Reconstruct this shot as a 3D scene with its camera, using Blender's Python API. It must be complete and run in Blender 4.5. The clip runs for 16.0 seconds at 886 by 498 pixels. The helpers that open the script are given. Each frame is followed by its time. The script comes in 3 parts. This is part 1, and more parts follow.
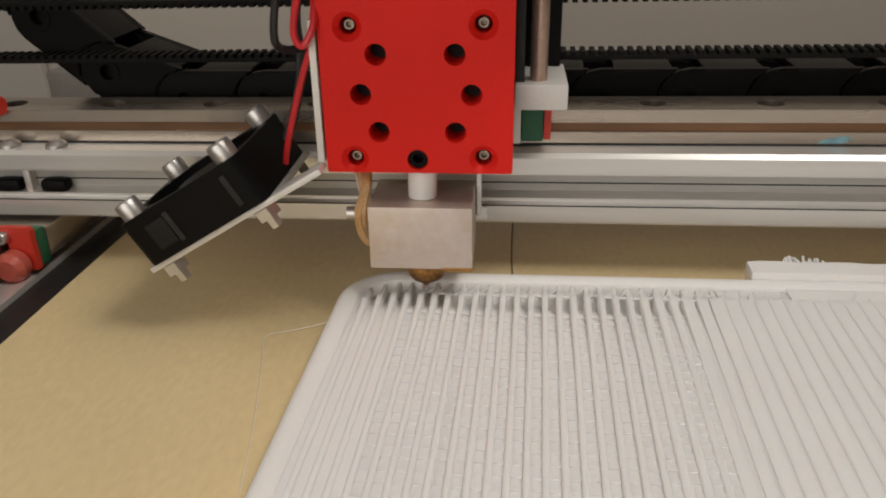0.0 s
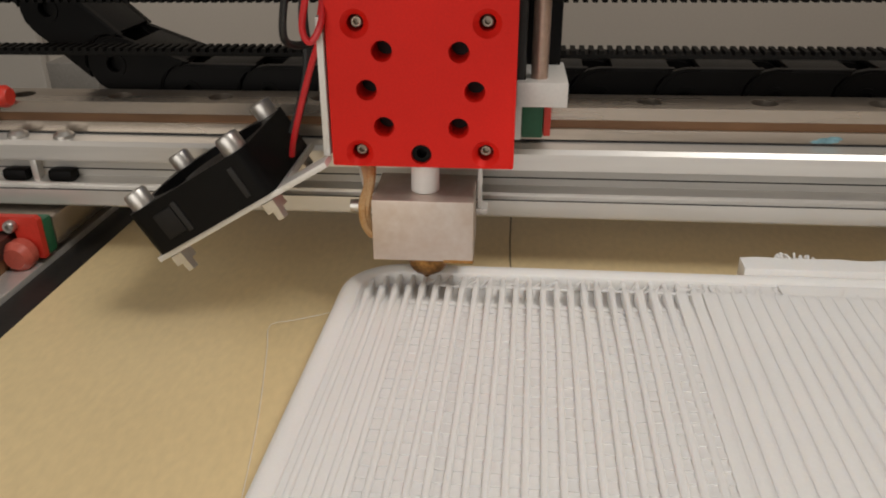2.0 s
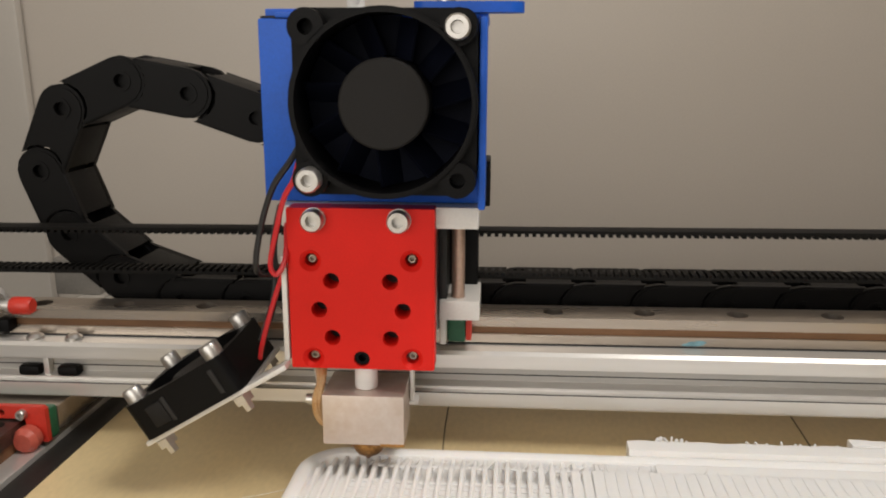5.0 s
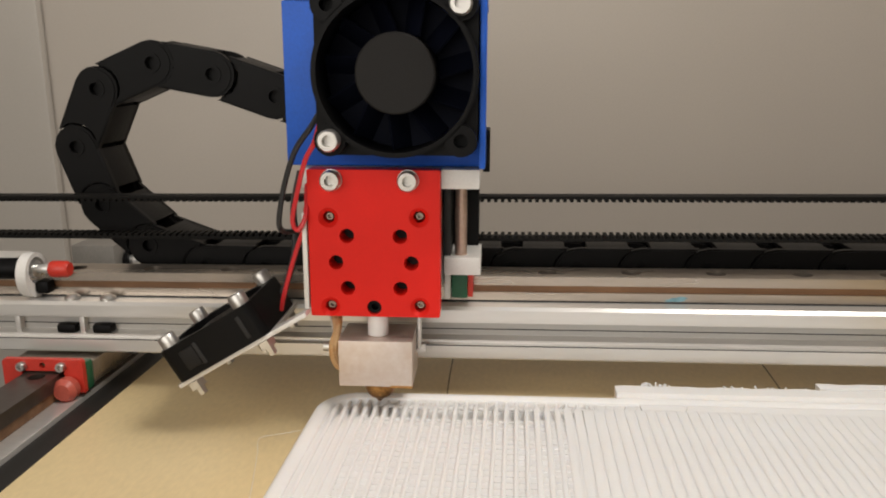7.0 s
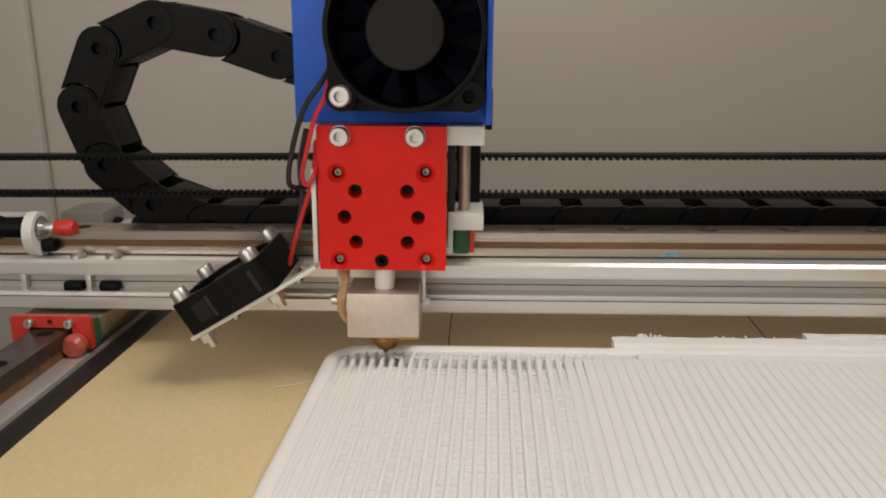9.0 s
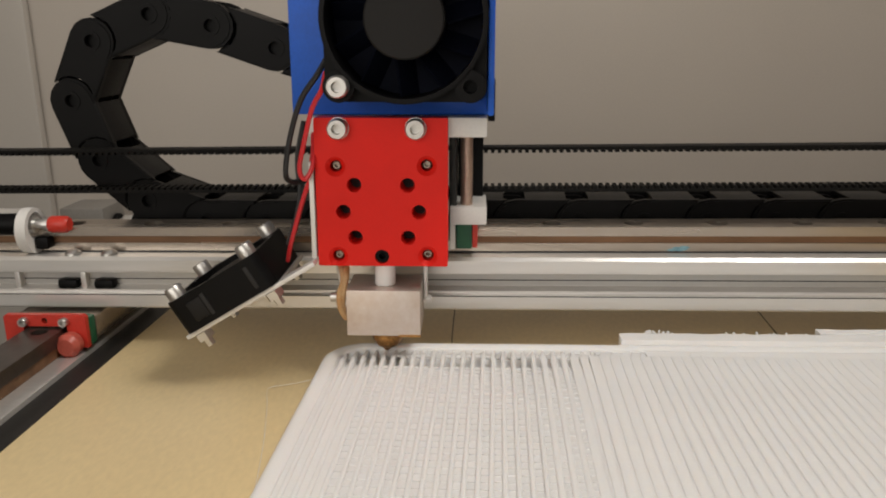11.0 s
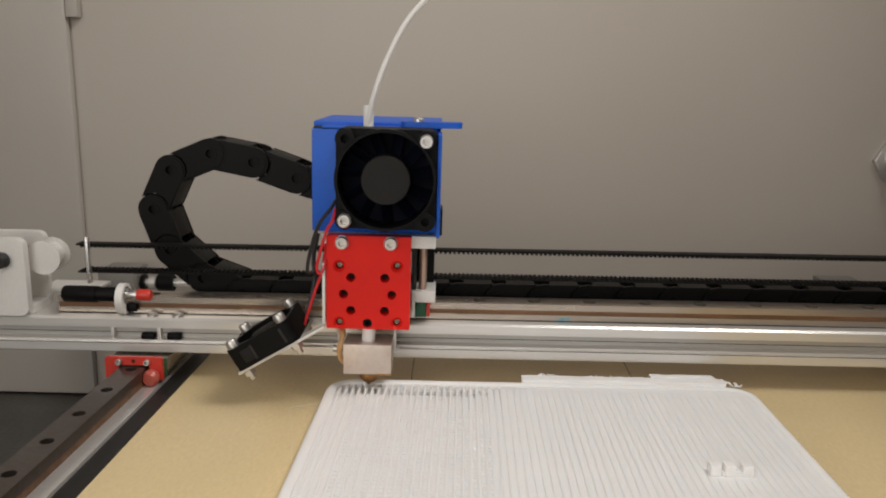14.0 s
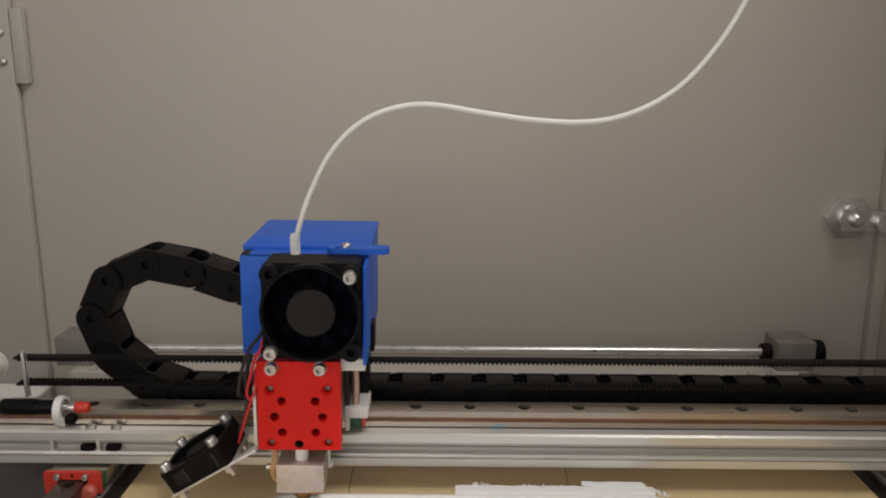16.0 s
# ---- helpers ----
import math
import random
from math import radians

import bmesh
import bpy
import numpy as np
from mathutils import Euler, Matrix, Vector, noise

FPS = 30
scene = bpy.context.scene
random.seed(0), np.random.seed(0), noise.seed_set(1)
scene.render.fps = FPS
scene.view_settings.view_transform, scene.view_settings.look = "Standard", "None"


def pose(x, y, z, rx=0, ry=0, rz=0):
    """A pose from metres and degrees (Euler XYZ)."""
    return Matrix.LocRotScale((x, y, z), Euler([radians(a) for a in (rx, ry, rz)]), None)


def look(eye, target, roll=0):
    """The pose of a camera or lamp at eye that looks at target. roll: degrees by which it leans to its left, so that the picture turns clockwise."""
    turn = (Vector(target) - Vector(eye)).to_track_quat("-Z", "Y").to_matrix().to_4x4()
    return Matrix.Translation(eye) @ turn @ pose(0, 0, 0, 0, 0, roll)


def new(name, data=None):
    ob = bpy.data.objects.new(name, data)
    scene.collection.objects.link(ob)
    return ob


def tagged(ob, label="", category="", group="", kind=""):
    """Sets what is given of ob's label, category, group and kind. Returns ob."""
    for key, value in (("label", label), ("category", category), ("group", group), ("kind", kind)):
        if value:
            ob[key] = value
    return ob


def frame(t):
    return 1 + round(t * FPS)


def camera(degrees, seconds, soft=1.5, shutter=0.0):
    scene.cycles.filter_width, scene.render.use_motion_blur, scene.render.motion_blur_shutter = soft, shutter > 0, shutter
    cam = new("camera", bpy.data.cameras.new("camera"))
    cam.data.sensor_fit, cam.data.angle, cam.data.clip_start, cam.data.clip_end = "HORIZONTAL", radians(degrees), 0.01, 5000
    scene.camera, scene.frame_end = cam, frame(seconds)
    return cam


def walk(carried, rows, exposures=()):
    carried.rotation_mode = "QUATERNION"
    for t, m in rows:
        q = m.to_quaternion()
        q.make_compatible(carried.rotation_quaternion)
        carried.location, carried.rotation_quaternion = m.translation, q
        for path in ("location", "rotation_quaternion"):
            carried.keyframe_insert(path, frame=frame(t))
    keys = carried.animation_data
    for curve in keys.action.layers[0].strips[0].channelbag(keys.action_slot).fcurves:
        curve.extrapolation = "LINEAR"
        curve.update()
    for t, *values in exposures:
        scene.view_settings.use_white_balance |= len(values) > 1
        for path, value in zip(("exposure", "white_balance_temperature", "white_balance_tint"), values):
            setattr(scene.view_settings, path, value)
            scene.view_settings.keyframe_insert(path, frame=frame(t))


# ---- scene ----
# ================= camera =================
cam = camera(57.27, 16.0, soft=2.0)
ROWS = [
    (0, 0.0230, -0.1444, 0.0877, 64.74, 1.76, 6.31),
    (0.5, 0.0236, -0.1427, 0.0879, 64.32, 1.47, 6.31),
    (1, 0.0191, -0.1468, 0.0884, 64.01, 1.14, 6.20),
    (1.5, 0.0189, -0.1489, 0.0890, 63.92, 1.03, 6.24),
    (2, 0.0218, -0.1485, 0.0890, 64.41, 0.97, 6.15),
    (2.5, 0.0267, -0.1481, 0.0882, 65.13, 1.10, 5.69),
    (3, 0.0264, -0.1550, 0.0906, 65.84, 1.03, 5.57),
    (3.5, 0.0327, -0.1634, 0.0989, 68.36, 0.63, 4.37),
    (4, 0.0410, -0.1665, 0.1088, 72.72, 0.63, 4.52),
    (4.2, 0.0372, -0.1727, 0.1104, 73.77, 0.79, 5.15),
    (6.3, 0.0412, -0.2054, 0.1087, 78.01, 0.57, 5.31),
    (6.5, 0.0367, -0.2129, 0.1079, 77.53, 1.01, 5.70),
    (7, 0.0392, -0.2092, 0.1020, 77.15, 0.77, 5.16),
    (7.5, 0.0406, -0.2123, 0.1004, 76.53, 0.46, 4.57),
    (8, 0.0399, -0.2156, 0.0985, 75.74, 0.29, 3.65),
    (8.5, 0.0375, -0.2133, 0.0983, 75.62, 0.51, 3.53),
    (9, 0.0315, -0.2177, 0.0982, 75.36, 0.53, 3.44),
    (9.5, 0.0289, -0.2202, 0.0976, 75.01, 0.79, 4.13),
    (9.7, 0.0345, -0.2155, 0.0970, 75.19, 0.71, 3.65),
    (11.8, 0.0308, -0.2113, 0.0966, 74.92, 0.98, 3.77),
    (12, 0.0332, -0.2136, 0.0974, 75.32, 0.78, 3.71),
    (12.5, 0.0452, -0.2519, 0.1155, 77.77, 0.90, 3.96),
    (13, 0.0413, -0.2948, 0.1245, 78.21, 0.68, 4.71),
    (13.5, 0.0267, -0.3108, 0.1326, 78.23, -0.17, 4.02),
    (14, 0.0408, -0.3301, 0.1392, 78.23, -0.71, 1.60),
    (14.5, 0.0573, -0.3449, 0.1459, 78.39, -1.39, -0.56),
    (15, 0.0644, -0.3677, 0.1581, 78.91, -1.88, -0.84),
    (15.5, 0.0628, -0.3544, 0.1713, 79.14, -1.49, -0.04),
    (16, 0.0665, -0.3206, 0.1975, 77.11, -0.14, 0.78),
]
walk(cam, [(t, pose(x, y, z, rx, ry, rz)) for t, x, y, z, rx, ry, rz in ROWS],
     exposures=[(0, -0.54, 6500, 10), (2.5, -0.52, 6500, 10), (3.5, -0.46, 6500, 10), (4.2, -0.30, 6500, 10), (6.3, -0.02, 6500, 10), (7.5, -0.18, 6500, 10), (9.0, -0.36, 6500, 10), (12.2, -0.34, 6500, 10), (13.5, -0.29, 6400, 10), (14.5, -0.36, 6250, 10), (15.5, -0.44, 6280, 10), (16, -0.54, 6320, 10)])

# ================= light =================
world = bpy.data.worlds.new("room_light")
scene.world = world
world.use_nodes = True
bg = world.node_tree.nodes["Background"]
bg.inputs["Color"].default_value = (1.0, 0.93, 0.84, 1)
bg.inputs["Strength"].default_value = 0.35


def area_lamp(name, eye, target, sx, sy, watts, colour):
    data = bpy.data.lights.new(name, "AREA")
    data.shape, data.size, data.size_y, data.energy, data.color = "RECTANGLE", sx, sy, watts, colour
    ob = new(name, data)
    ob.matrix_world = look(eye, target)
    return ob


area_lamp("ceiling_lamp", (0.48, -0.18, 0.95), (0.0, 0.04, 0.0), 0.42, 0.36, 8.4, (1.0, 0.95, 0.88))
# added fill lamp in front, standing in for room light on front faces
area_lamp("front_opening_light", (-0.28, -0.80, 0.32), (0.0, 0.0, 0.05), 0.8, 0.6, 4.0, (1.0, 0.95, 0.88))

# ================= materials =================
def material(name, base, rough=0.5, metal=0.0, vary=0.12, scale=60.0, fine=900.0, bump=0.0, stretch=(1, 1, 1), second=None, rvary=0.1, spec=0.5, piece=0.0, scatter=0.0):
    """A surface with two scales of variation and fine relief; scale and fine in cycles per metre."""
    m = bpy.data.materials.new(name)
    m.use_nodes = True
    nt = m.node_tree
    b = nt.nodes["Principled BSDF"]
    b.inputs["Metallic"].default_value = metal
    b.inputs["Specular IOR Level"].default_value = spec
    if scatter:
        b.inputs["Subsurface Weight"].default_value, b.inputs["Subsurface Scale"].default_value = scatter, 0.0022
        b.inputs["Subsurface Radius"].default_value = (1.0, 0.9, 0.8)
    co = nt.nodes.new("ShaderNodeTexCoord")
    mp = nt.nodes.new("ShaderNodeMapping")
    mp.inputs["Scale"].default_value = stretch
    nt.links.new(co.outputs["Object"], mp.inputs["Vector"])
    n1 = nt.nodes.new("ShaderNodeTexNoise")
    n1.inputs["Scale"].default_value, n1.inputs["Detail"].default_value = scale, 5.0
    n2 = nt.nodes.new("ShaderNodeTexNoise")
    n2.inputs["Scale"].default_value, n2.inputs["Detail"].default_value = fine, 3.0
    for n in (n1, n2):
        nt.links.new(mp.outputs["Vector"], n.inputs["Vector"])
    mixn = nt.nodes.new("ShaderNodeMix")
    mixn.inputs["Factor"].default_value = 0.4
    nt.links.new(n1.outputs["Fac"], mixn.inputs["A"])
    nt.links.new(n2.outputs["Fac"], mixn.inputs["B"])
    ramp = nt.nodes.new("ShaderNodeValToRGB")
    dark = second or tuple(c * (1 - vary) for c in base)
    light = base if second else tuple(min(1.0, c * (1 + vary)) for c in base)
    ramp.color_ramp.elements[0].position, ramp.color_ramp.elements[1].position = 0.35, 0.65
    ramp.color_ramp.elements[0].color, ramp.color_ramp.elements[1].color = (*dark, 1), (*light, 1)
    nt.links.new(mixn.outputs["Result"], ramp.inputs["Fac"])
    colour = ramp.outputs["Color"]
    if piece:
        info = nt.nodes.new("ShaderNodeObjectInfo")
        hsv = nt.nodes.new("ShaderNodeHueSaturation")
        mr = nt.nodes.new("ShaderNodeMapRange")
        mr.inputs["To Min"].default_value, mr.inputs["To Max"].default_value = 1 - piece, 1 + piece
        nt.links.new(info.outputs["Random"], mr.inputs["Value"])
        nt.links.new(mr.outputs["Result"], hsv.inputs["Value"])
        nt.links.new(colour, hsv.inputs["Color"])
        colour = hsv.outputs["Color"]
    nt.links.new(colour, b.inputs["Base Color"])
    mr = nt.nodes.new("ShaderNodeMapRange")
    mr.inputs["To Min"].default_value, mr.inputs["To Max"].default_value = max(0.02, rough - rvary), min(1.0, rough + rvary)
    nt.links.new(n1.outputs["Fac"], mr.inputs["Value"])
    nt.links.new(mr.outputs["Result"], b.inputs["Roughness"])
    if bump:
        bp = nt.nodes.new("ShaderNodeBump")
        bp.inputs["Strength"].default_value, bp.inputs["Distance"].default_value = bump, 0.0004
        nt.links.new(n2.outputs["Fac"], bp.inputs["Height"])
        nt.links.new(bp.outputs["Normal"], b.inputs["Normal"])
    return m


RED = material("red_anodised", (0.68, 0.014, 0.008), 0.45, 0.15, 0.10, 40, 2500, 0.08, spec=0.25)
BLUE = material("blue_painted_sheet", (0.010, 0.10, 0.54), 0.45, 0.0, 0.12, 40, 1500, 0.06, spec=0.35)
BLACK = material("black_plastic", (0.0035, 0.0033, 0.0035), 0.48, 0.0, 0.25, 70, 2000, 0.12, spec=0.13)
CHAINM = material("black_nylon", (0.0034, 0.0031, 0.003), 0.44, 0.0, 0.25, 60, 2500, 0.15, piece=0.3, spec=0.13)
BELTM = material("belt_rubber", (0.006, 0.0055, 0.005), 0.6, 0.0, 0.25, 80, 1500, 0.1, spec=0.12)
HUBM = material("fan_label", (0.0105, 0.0095, 0.009), 0.65, 0.0, 0.12, 80, 1500, spec=0.25)
ALU = material("anodised_aluminium", (0.74, 0.72, 0.69), 0.30, 0.62, 0.07, 12, 500, 0.05, stretch=(0.06, 1, 1))
# darkened copy of the profile aluminium, for the shade in the slot
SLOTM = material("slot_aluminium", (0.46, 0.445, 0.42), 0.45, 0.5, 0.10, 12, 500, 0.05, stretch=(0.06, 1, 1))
RAILM = material("ground_steel", (0.45, 0.39, 0.33), 0.26, 0.82, 0.16, 16, 400, 0.04, stretch=(0.08, 1, 1))
RUST = material("greasy_rail_groove", (0.19, 0.10, 0.05), 0.45, 0.4, 0.4, 30, 300, 0.0, stretch=(0.15, 1, 1))
WHITEMETAL = material("milled_aluminium", (0.72, 0.70, 0.67), 0.5, 0.35, 0.06, 60, 1500, 0.08)
BLOCKM = material("heater_block_aluminium", (0.66, 0.585, 0.53), 0.40, 0.6, 0.10, 70, 500, 0.12, second=(0.56, 0.45, 0.37))
STEEL = material("steel_bolt", (0.56, 0.54, 0.51), 0.36, 0.95, 0.08, 200, 2500, 0.05)
BRASS = material("dirty_brass", (0.50, 0.25, 0.07), 0.38, 0.7, 0.3, 160, 1500, 0.1, second=(0.10, 0.045, 0.015))
PTFE = material("white_ptfe", (0.80, 0.79, 0.77), 0.35, 0.0, 0.03, 60, 900)
PRINTM = material("white_printed_plastic", (0.90, 0.885, 0.87), 0.45, 0.0, 0.025, 45, 1800, 0.08, piece=0.012, spec=0.35, scatter=0.4)
# same white plastic, darkened for the shade on the print's low parts
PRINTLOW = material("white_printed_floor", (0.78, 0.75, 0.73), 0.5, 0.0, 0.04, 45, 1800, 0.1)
BEDM = material("amber_build_sheet", (0.76, 0.60, 0.335), 0.40, 0.0, 0.085, 14, 700, 0.08, stretch=(1, 0.45, 1))
WALLM = material("beige_painted_steel", (0.47, 0.424, 0.374), 0.42, 0.0, 0.045, 4, 900, 0.05)
WALLSIDE = material("grey_painted_steel", (0.45, 0.416, 0.374), 0.45, 0.0, 0.04, 7, 900, 0.05)
DARKM = material("dark_steel", (0.014, 0.013, 0.012), 0.5, 0.1, 0.3, 40, 900, 0.1)
FLOORM = material("dark_cabinet_floor", (0.06, 0.055, 0.05), 0.6, 0.0, 0.3, 20, 300, 0.1)
# near-black blue: the shade inside the motor fan is put into this colour
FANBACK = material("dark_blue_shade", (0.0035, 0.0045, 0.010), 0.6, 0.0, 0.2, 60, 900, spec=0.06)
GREEN = material("green_plastic", (0.012, 0.10, 0.045), 0.45, 0.0, 0.15, 80, 1200, 0.05)
REDP = material("red_plastic", (0.55, 0.035, 0.02), 0.4, 0.0, 0.12, 80, 1200, 0.05)
REDSOFT = material("red_translucent_knob", (0.50, 0.10, 0.07), 0.35, 0.0, 0.15, 80, 1200)
REDWIRE = material("red_wire", (0.62, 0.02, 0.025), 0.35, 0.0, 0.1, 200, 2000)
BLACKWIRE = material("black_wire", (0.015, 0.015, 0.016), 0.35, 0.0, 0.2, 200, 2000)
TANWIRE = material("heat_browned_sleeve", (0.46, 0.23, 0.07), 0.5, 0.0, 0.2, 300, 2000, 0.1, second=(0.58, 0.40, 0.22))
WHITEPL = material("white_clamp_plastic", (0.70, 0.68, 0.65), 0.45, 0.0, 0.06, 80, 1500)
CHROME = material("zinc_plated_steel", (0.66, 0.65, 0.63), 0.30, 0.85, 0.12, 90, 900, 0.05)
BLUEINK = material("blue_marker_ink", (0.20, 0.37, 0.43), 0.5, 0.1, 0.3, 300, 1500)
SIDERAILM = material("dark_oiled_rail", (0.10, 0.08, 0.068), 0.32, 0.75, 0.2, 20, 400, 0.04)
PLATESCREW = material("dull_screw", (0.40, 0.34, 0.28), 0.45, 0.8, 0.2, 200, 1500)
BLOCKGREY = material("grey_cast_metal", (0.24, 0.225, 0.205), 0.5, 0.3, 0.15, 60, 900, 0.1)
# oil on the rail screws, plus the shade of their holes painted in
SCREWDARK = material("oiled_steel", (0.03, 0.027, 0.025), 0.4, 0.7, 0.2, 150, 1500)
SEAMM = material("sheet_seam_shadow", (0.20, 0.155, 0.085), 0.6, 0.0, 0.2, 90, 900)
TANM = material("tan_discoloured_plastic", (0.66, 0.56, 0.44), 0.5, 0.0, 0.08, 120, 900)
# near-black that stands in for the shade of holes, gaps and slot lines
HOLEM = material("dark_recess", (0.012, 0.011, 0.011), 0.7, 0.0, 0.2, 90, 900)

# ================= mesh helpers (millimetres in, metres out) =================
MM = 0.001


def finish(name, bm, mat, parent=None, label="", angle=35):
    bmesh.ops.recalc_face_normals(bm, faces=bm.faces)
    bmesh.ops.scale(bm, vec=(MM, MM, MM), verts=bm.verts)
    me = bpy.data.meshes.new(name)
    bm.to_mesh(me)
    bm.free()
    me.materials.append(mat)
    me.polygons.foreach_set("use_smooth", [True] * len(me.polygons))
    me.set_sharp_from_angle(angle=radians(angle))
    ob = new(name, me)
    if parent:
        ob.parent = parent
    if label:
        tagged(ob, label)
    return ob


part = finish


def root(name, label, category, group="", kind="", at=None):
    ob = new(name)
    ob.empty_display_size = 0.01
    if at is not None:
        ob.matrix_world = at
    return tagged(ob, label, category, group, kind)


def box(bm, x0, x1, y0, y1, z0, z1, bevel=0.0, m=None):
    r = bmesh.ops.create_cube(bm, size=1.0, matrix=Matrix.LocRotScale(((x0 + x1) / 2, (y0 + y1) / 2, (z0 + z1) / 2), None, (x1 - x0, y1 - y0, z1 - z0)))
    vs = r["verts"]
    if bevel:
        es = list({e for v in vs for e in v.link_edges})
        r = bmesh.ops.bevel(bm, geom=es, offset=bevel, segments=2, affect="EDGES", profile=0.6)
        vs = list({v for f in r["faces"] for v in f.verts} | {v for v in vs if v.is_valid})
    if m is not None:
        bmesh.ops.transform(bm, matrix=m, verts=vs)
    return bm


def boxed(*a, **k):
    return box(bmesh.new(), *a, **k)


def frame_on(p0, p1):
    d = Vector(p1) - Vector(p0)
    return Matrix.Translation(p0) @ d.to_track_quat("Z", "Y").to_matrix().to_4x4(), d.length


def lathe(bm, p0, p1, rings, seg=20):
    """A turned solid on the axis p0 to p1; rings of (fraction along, radius)."""
    m, length = frame_on(p0, p1)
    loops = []
    for s, r in rings:
        loops.append([bm.verts.new(m @ Vector((r * math.cos(2 * math.pi * k / seg), r * math.sin(2 * math.pi * k / seg), s * length))) for k in range(seg)])
    for a, b in zip(loops, loops[1:]):
        for k in range(seg):
            bm.faces.new((a[k], a[(k + 1) % seg], b[(k + 1) % seg], b[k]))
    bm.faces.new(loops[0][::-1])
    bm.faces.new(loops[-1])
    return bm


def cyl(bm, p0, p1, r, seg=20, bevel=0.0):
    if not bevel:
        return lathe(bm, p0, p1, [(0, r), (1, r)], seg)
    k = bevel / (Vector(p1) - Vector(p0)).length
    return lathe(bm, p0, p1, [(0, r - bevel), (k, r), (1 - k, r), (1, r - bevel)], seg)


def sweep(points, r, seg=10, steps=6):
    """A round cord through the points."""
    pts = [Vector(p) for p in points]
    ext = [2 * pts[0] - pts[1]] + pts + [2 * pts[-1] - pts[-2]]
    path = []
    for i in range(1, len(ext) - 2):
        a, b, c, d = ext[i - 1:i + 3]
        for s in range(steps):
            t = s / steps
            path.append(0.5 * (2 * b + (c - a) * t + (2 * a - 5 * b + 4 * c - d) * t * t + (3 * b - a - 3 * c + d) * t ** 3))
    path.append(pts[-1])
    bm = bmesh.new()
    loops, side = [], None
    for i, p in enumerate(path):
        d = (path[min(i + 1, len(path) - 1)] - path[max(i - 1, 0)]).normalized()
        side = d.orthogonal().normalized() if side is None else (side - side.dot(d) * d).normalized()
        up = d.cross(side)
        loops.append([bm.verts.new(p + r * (math.cos(2 * math.pi * k / seg) * side + math.sin(2 * math.pi * k / seg) * up)) for k in range(seg)])
    for a, b in zip(loops, loops[1:]):
        for k in range(seg):
            bm.faces.new((a[k], a[(k + 1) % seg], b[(k + 1) % seg], b[k]))
    bm.faces.new(loops[0][::-1])
    bm.faces.new(loops[-1])
    return bm


def circle(cx, cy, r, seg=20):
    return [(cx + r * math.cos(2 * math.pi * k / seg), cy + r * math.sin(2 * math.pi * k / seg)) for k in range(seg)]


def rounded(x0, x1, y0, y1, r, seg=5):
    out = []
    for cx, cy, a0 in ((x1 - r, y1 - r, 0), (x0 + r, y1 - r, 90), (x0 + r, y0 + r, 180), (x1 - r, y0 + r, 270)):
        for k in range(seg + 1):
            a = radians(a0 + 90 * k / seg)
            out.append((cx + r * math.cos(a), cy + r * math.sin(a)))
    return out


def slab(outline, holes, d0, d1, to3, bm=None, chamfer=()):
    """A sheet with holes through it. outline, holes: loops of (u, v); to3(u, v, d) gives the place; chamfer: (loop at the front) for holes that open out."""
    bm = bm or bmesh.new()
    sides = []
    fronts = list(chamfer) or holes
    for depth, hs in ((d0, fronts), (d1, holes)):
        edges, loops = [], []
        for loop in [outline] + list(hs):
            vs = [bm.verts.new(to3(u, v, depth)) for u, v in loop]
            loops.append(vs)
            edges += [bm.edges.new((vs[k], vs[(k + 1) % len(vs)])) for k in range(len(vs))]
        bmesh.ops.triangle_fill(bm, use_beauty=True, use_dissolve=False, edges=edges)
        sides.append(loops)
    for a, b in zip(*sides):
        for k in range(len(a)):
            bm.faces.new((a[k], a[(k + 1) % len(a)], b[(k + 1) % len(b)], b[k]))
    return bm


def prism(section, x0, x1, bm=None):
    """A bar along x with the section of (y, z)."""
    bm = bm or bmesh.new()
    a = [bm.verts.new((x0, y, z)) for y, z in section]
    b = [bm.verts.new((x1, y, z)) for y, z in section]
    n = len(section)
    for k in range(n):
        bm.faces.new((a[k], a[(k + 1) % n], b[(k + 1) % n], b[k]))
    bmesh.ops.triangle_fill(bm, use_beauty=True, edges=[bm.edges.get((a[k], a[(k + 1) % n])) for k in range(n)])
    bmesh.ops.triangle_fill(bm, use_beauty=True, edges=[bm.edges.get((b[k], b[(k + 1) % n])) for k in range(n)])
    return bm


XZ = lambda u, v, d: (u, d, v)
XY = lambda u, v, d: (u, v, d)


def socket_bolt(parent, base, tip, r, head, name="bolt", washer=0.0, mat=STEEL):
    """A socket head bolt: base on the surface, tip at the top of the head."""
    bm = bmesh.new()
    lathe(bm, base, tip, [(0, r), (0.82, r), (1.0, r * 0.86), (1.0, r * 0.50), (0.35, r * 0.46)], 18)
    if washer:
        d = (Vector(tip) - Vector(base)).normalized()
        cyl(bm, Vector(base), Vector(base) + d * 0.5, washer, 20)
    return part(name, bm, mat, parent)


# ================= cabinet =================
BACK = 300.0
def setting(name, bm, mat, label, category):
    return tagged(finish(name, bm, mat), label, category, kind="structure")


setting("wall_back", boxed(-400, 480, BACK, BACK + 4, -120, 620), WALLM, "beige grey painted sheet steel back wall of the cabinet", "wall")
setting("wall_left", boxed(-404, -400, -420, BACK, -120, 620), WALLSIDE, "pale grey painted sheet steel side wall", "wall")
setting("wall_right", boxed(402, 406, -420, BACK, -120, 620), WALLM, "beige grey painted sheet steel side wall", "wall")
# out of view; added only to block light from the right half
setting("wall_front", boxed(190, 406, -424, -420, -120, 420), WALLSIDE, "unseen added panel that keeps light off the right side", "wall")
setting("floor", boxed(-404, 480, -420, BACK + 4, -124, -120), FLOORM, "dark cabinet floor under the machine", "floor")
